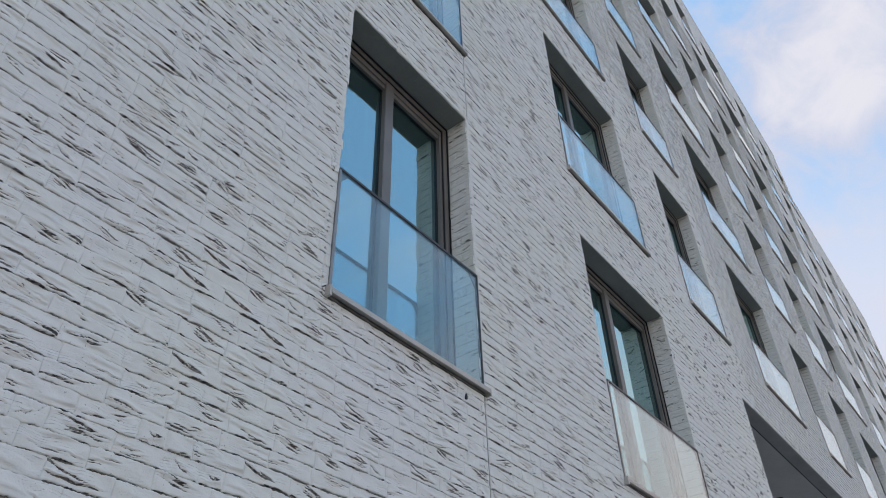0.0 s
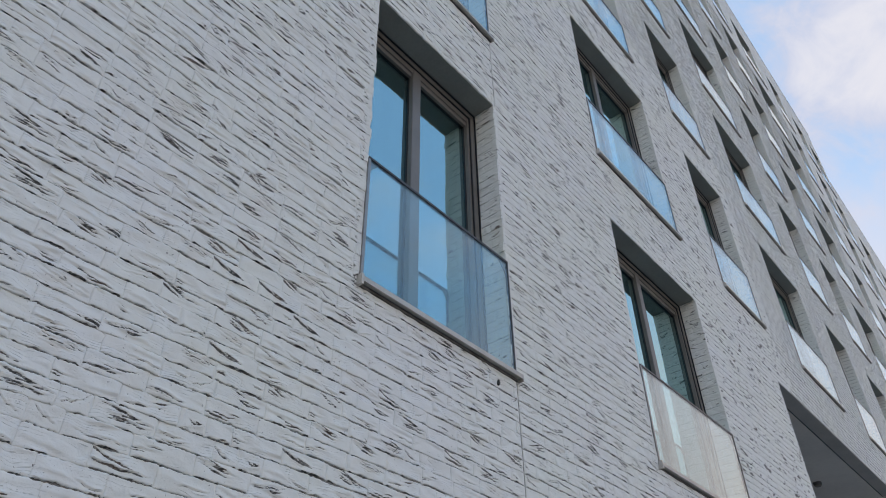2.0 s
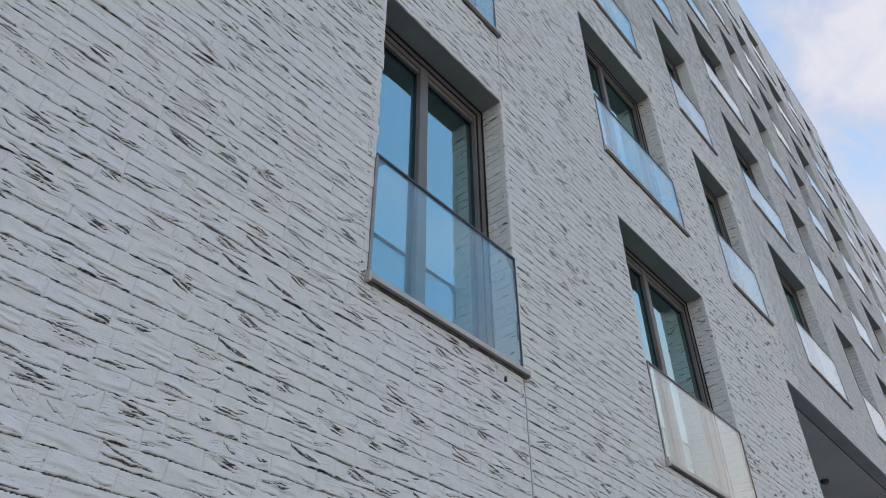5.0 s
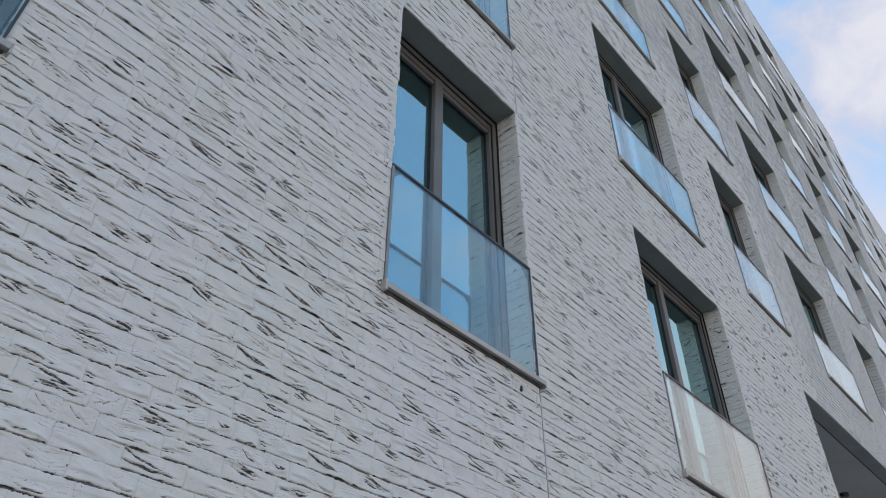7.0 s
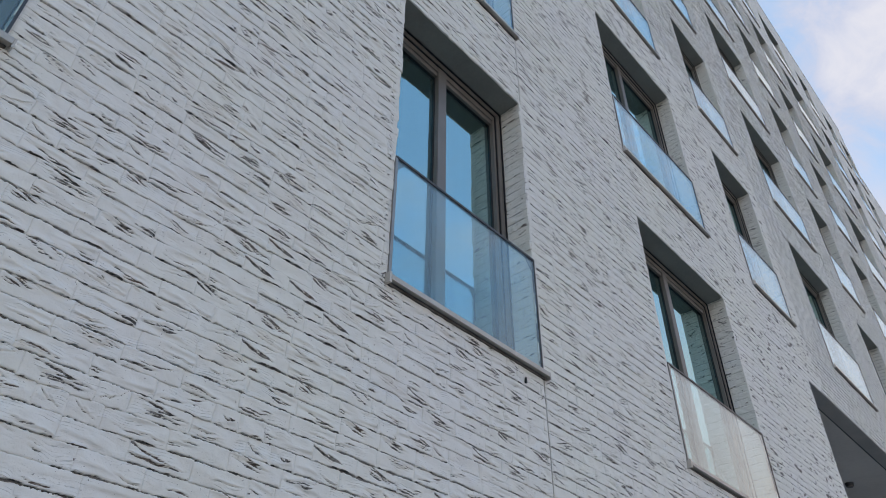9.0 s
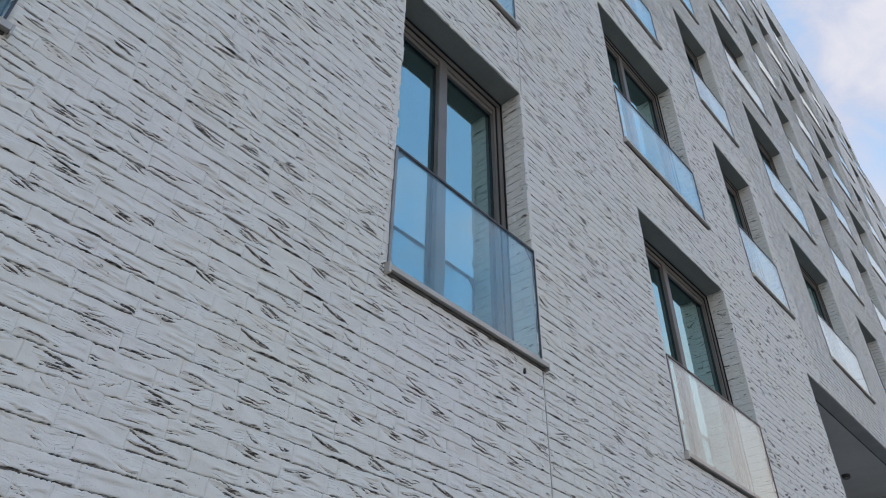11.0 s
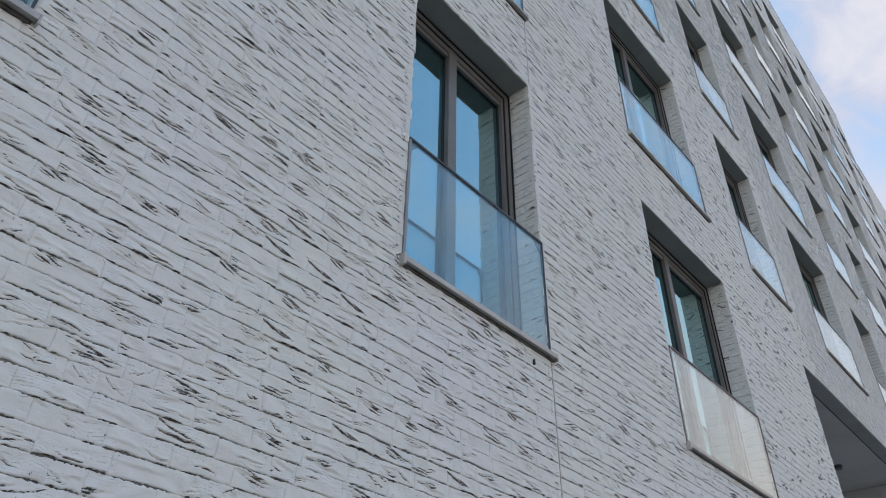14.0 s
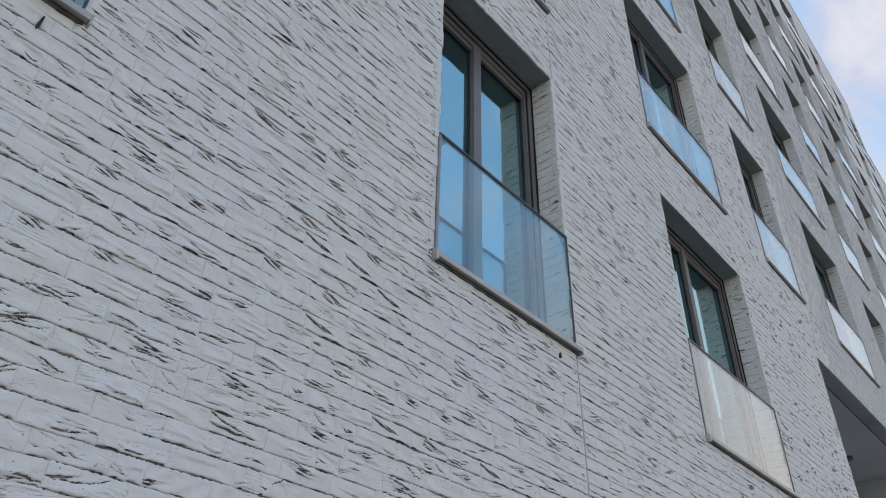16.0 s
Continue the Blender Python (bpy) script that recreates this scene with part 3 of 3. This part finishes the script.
def quads_mesh(name, verts, faces, smooth, mat, bare_shade):
    me = bpy.data.meshes.new(name)
    me.vertices.add(len(verts))
    me.vertices.foreach_set("co", np.ascontiguousarray(verts, dtype=np.float32).ravel())
    me.loops.add(faces.size)
    me.loops.foreach_set("vertex_index", faces.ravel().astype(np.int32))
    me.polygons.add(len(faces))
    me.polygons.foreach_set("loop_start", np.arange(0, faces.size, 4, dtype=np.int32))
    me.polygons.foreach_set("use_smooth", smooth)
    me.materials.append(mat)
    me.update(calc_edges=True)
    me.attributes.new("bare_shade", "FLOAT", "POINT").data.foreach_set("value", np.ascontiguousarray(bare_shade, dtype=np.float32).ravel())
    return me


def joined(name, spots, nx, nz, label, parent, mat, bare_shade_gain=1.0, bed=0.6):
    """spots: rows of the lower corner x y z, length, height, side (0: in the facade, 1: on a right-hand reveal, -1: on a left-hand one)."""
    s = np.array(spots)
    sealed = np.zeros(len(s))
    # some stretches of the wall are far more folded than others
    weight = np.array([min(1.9, max(0.25, 0.95 + 1.3 * noise.noise(Vector((k[1] * 1.7, k[2] * 2.3, 4.0))))) for k in s])
    for o in OPENINGS:
        rim = (np.abs(s[:, 2] - o[3]) < 0.012) & (s[:, 1] < o[1] - 0.01) & (s[:, 1] + s[:, 3] > o[0] + 0.01) & (s[:, 5] == 0)
        sealed[rim] = 1.0
        s[rim, 4] += s[rim, 2] - (o[3] + 0.001)      # the course over an opening ends level with the soffit
        s[rim, 2] = o[3] + 0.001
    p, faces, fronts, bare_shade = brick_vertices(len(s), nx, nz, s[:, 3], s[:, 4], 1.0, bare_shade_gain, sealed, weight, bed)
    a, b, c = p[..., 0], p[..., 1], p[..., 2]
    world = np.empty(p.shape)
    side = s[:, 5][:, None]
    x, y, z = (s[:, k][:, None] for k in range(3))
    world[..., 0] = np.where(side == 0, x + c, x - np.where(side > 0, a, s[:, 3][:, None] - a))
    world[..., 1] = np.where(side == 0, y + a, y - side * c)
    world[..., 2] = z + b
    n = p.shape[1]
    every = (faces[None] + (np.arange(len(s)) * n)[:, None, None]).reshape(-1, 4)
    smooth = np.tile(np.arange(len(faces)) < fronts, len(s))
    ob = new(name, quads_mesh(name, world.reshape(-1, 3), every, smooth, mat, bare_shade))
    ob.parent = parent
    return tagged(ob, label, kind="stuff")


def lay_courses():
    """Every brick of the facade as y, z, length, height: a wild bond of stretchers and some headers, cut at the openings."""
    spots = []
    first_course = int(math.floor(BED / COURSE))
    for n in range(-first_course, int((BRICK_Z - BED) / COURSE)):
        z0 = BED + n * COURSE + 0.0013
        z1 = z0 + COURSE - 0.0026
        y = Y_START
        cuts = sorted([(o[0], o[1], o[2], o[3]) for o in OPENINGS if o[2] < z1 - 0.002 and o[3] > z0 + 0.002 and o[0] < BRICK_Y])
        stops = sorted([c[0] for c in cuts] + JOINTS + [BRICK_Y])
        while y < BRICK_Y - 0.02:
            inside = next((c for c in cuts if c[0] - 0.01 <= y < c[1] - 0.001), None)
            if inside:
                lo, hi = inside[2], inside[3]
                piece = (z0, lo - 0.002) if z0 < lo - 0.02 else (hi + 0.001, z1) if z1 > hi + 0.02 else None
                if piece:                      # a cut course over or under the opening
                    while y < inside[1] - 0.01:
                        w = min(0.208, inside[1] - y)
                        spots.append((y, piece[0], w - 0.001, piece[1] - piece[0]))
                        y += w
                y = inside[1]
                continue
            w = random.choice((0.208, 0.208, 0.208, 0.1)) if y == Y_START else random.choice((0.208, 0.208, 0.208, 0.208, 0.1)) + random.uniform(-0.006, 0.006)
            stop = next((s for s in stops if s > y + 0.002), BRICK_Y)
            if stop - y < w + 0.035:
                w = stop - y if stop - y < 0.25 else (stop - y) * 0.55
                gap = 0.0 if stop - y < 0.25 and stop not in JOINTS else 0.004
            else:
                gap = -0.002
            drop = random.uniform(-0.0012, 0.0016) if random.random() < 0.72 else -0.0030
            a, b = y, y + w - gap
            if any(abs(a - c[1]) < 0.002 for c in cuts):       # uneven corners beside the openings
                a += random.uniform(-0.012, 0.003)
            if any(abs(b - c[0]) < 0.003 for c in cuts):
                b += random.uniform(-0.003, 0.013)
            spots.append((a, z0 + drop, b - a, z1 - z0 - drop + random.uniform(-0.0012, 0.0008)))
            y += w + (0.006 if stop in JOINTS and abs(y + w - stop) < 0.002 else 0)
    return spots


def reveals():
    spots = []
    for column, k in WINDOWS:
        y0, y1 = COLUMNS[column]
        if y1 > 12.5 or k > 3:
            continue
        lo, hi = SILL + k * STOREY + 0.035, HEAD + k * STOREY
        n = int(math.floor((lo - BED) / COURSE)) - 1
        while BED + n * COURSE < hi - 0.01:
            z0, z1 = max(BED + n * COURSE + 0.0018, lo), min(BED + (n + 1) * COURSE - 0.0018, hi)
            if z1 - z0 > 0.012:
                split = 0.098 if n % 2 else 0.17
                pieces = ((0.001, split), (split + 0.002, 0.186)) if n % 2 else ((0.001, 0.186),)
                for a, b in pieces:
                    spots.append((-a, y1 - 0.002, z0, b - a, z1 - z0, 1))
                    spots.append((-a, y0 + 0.002, z0, b - a, z1 - z0, -1))
            n += 1
    return spots


every = lay_courses()
SINGLE = [s for s in every if 0.12 < s[0] < 2.72 and 2.30 < s[1] < 3.40]
single_set = set(SINGLE)
rest = [(0.0, s[0], s[1], s[2], s[3], 0) for s in every if s not in single_set]
def close_up(s):
    return -0.4 < s[1] < 5.2 and 2.0 < s[2] < 4.3


def nearby(s):
    return -1.4 < s[1] < 6.2 and 1.8 < s[2] < 7.2


def midway(s):
    return -1.4 < s[1] < 9.0 and 1.8 < s[2] < 10.2


joined("bricks_near", [s for s in rest if close_up(s)], 30, 18, "white-painted rough bricks with folds", wall, BRICK, 1.15, 0.45)
joined("bricks_above", [s for s in rest if nearby(s) and not close_up(s)], 16, 12, "white-painted rough bricks with folds", wall, BRICK, 1.22, 0.62)
joined("bricks_middle", [s for s in rest if midway(s) and not nearby(s)], 8, 6, "white-painted rough bricks", wall, BRICK, 1.1, 1.0)
joined("bricks_far", [s for s in rest if not midway(s) and not nearby(s)], 1, 1, "white-painted rough bricks", wall, BRICK_PLAIN)
reveal = reveals()
joined("bricks_reveal_near", [s for s in reveal if s[1] < 7 and s[2] < 8.8], 14, 12, "white-painted rough bricks of the window reveals", wall, BRICK, 1.3, 0.8)
joined("bricks_reveal", [s for s in reveal if not (s[1] < 7 and s[2] < 8.8)], 4, 4, "white-painted rough bricks of the window reveals", wall, BRICK, 1.3)

# the bricks nearest to the street, one by one, on a few shared meshes
shapes = {}
for long in (0.205, 0.1):
    count = 48 if long > 0.15 else 16
    p, faces, fronts, bare_shade = brick_vertices(count, 32, 20, np.full(count, long), np.full(count, COURSE - 0.009), bare_shade_gain=1.15, bed=0.45)
    shapes[long] = [quads_mesh("brick", p[k][:, [2, 0, 1]], faces, np.arange(len(faces)) < fronts, BRICK, bare_shade[k]) for k in range(count)]
for y, z, length, height in SINGLE:
    long = 0.205 if length > 0.15 else 0.1
    ob = new("brick", random.choice(shapes[long]))
    ob.parent = wall
    ob.location, ob.scale = (0, y, z), (1, length / long, height / (COURSE - 0.009))


# ---- small things on the wall ----
def weep_slot(y, z, wide, high, lean, label):
    """A small hole under a sill where water runs out: a closed black plug for its shaded inside, wider at its foot."""
    slot = tagged(new("weep_vent"), label, "vent")
    bm = bmesh.new()
    rim = [(wide * 0.5 * math.cos(k * math.pi / 5) * (1.25 if math.sin(k * math.pi / 5) < 0 else 0.8), high * 0.5 * math.sin(k * math.pi / 5)) for k in range(10)]
    front = [bm.verts.new((0.0075, a + lean * b, b)) for a, b in rim]
    deep = [bm.verts.new((-0.006, a * 0.8 + lean * b, b * 0.9)) for a, b in rim]
    for k in range(10):
        bm.faces.new((front[k], front[(k + 1) % 10], deep[(k + 1) % 10], deep[k]))
    bm.faces.new(deep)
    # closed front: its black replaces the shade inside the hole
    bm.faces.new(front)
    part("throat", bm, SEAL_SHADE, slot, "black plug for the shade in the hole")
    slot.matrix_world = pose(0, y, z)
    return slot


weep_slot(2.815, 3.414, 0.016, 0.036, 0.0, "small dark weep hole in the painted wall under a window sill")
weep_slot(-0.007, 3.401, 0.011, 0.064, 0.08, "narrow dark upright weep joint under a window sill")

lamp = tagged(new("ceiling_lamp"), "small dark round lamp under the gateway ceiling, unlit", "lamp")
bm = bmesh.new()
bmesh.ops.create_cone(bm, cap_ends=True, segments=24, radius1=0.055, radius2=0.065, depth=0.05)
part("housing", bm, DARK_METAL, lamp, bevel=0.004)
bm = bmesh.new()
bmesh.ops.create_cone(bm, cap_ends=True, segments=24, radius1=0.045, radius2=0.048, depth=0.012)
bmesh.ops.translate(bm, verts=bm.verts, vec=(0, 0, -0.0315))
part("lens", bm, FRAME, lamp, "frosted lens")
lamp.matrix_world = pose(-0.776, 12.28, GATE_HEAD - 0.036)
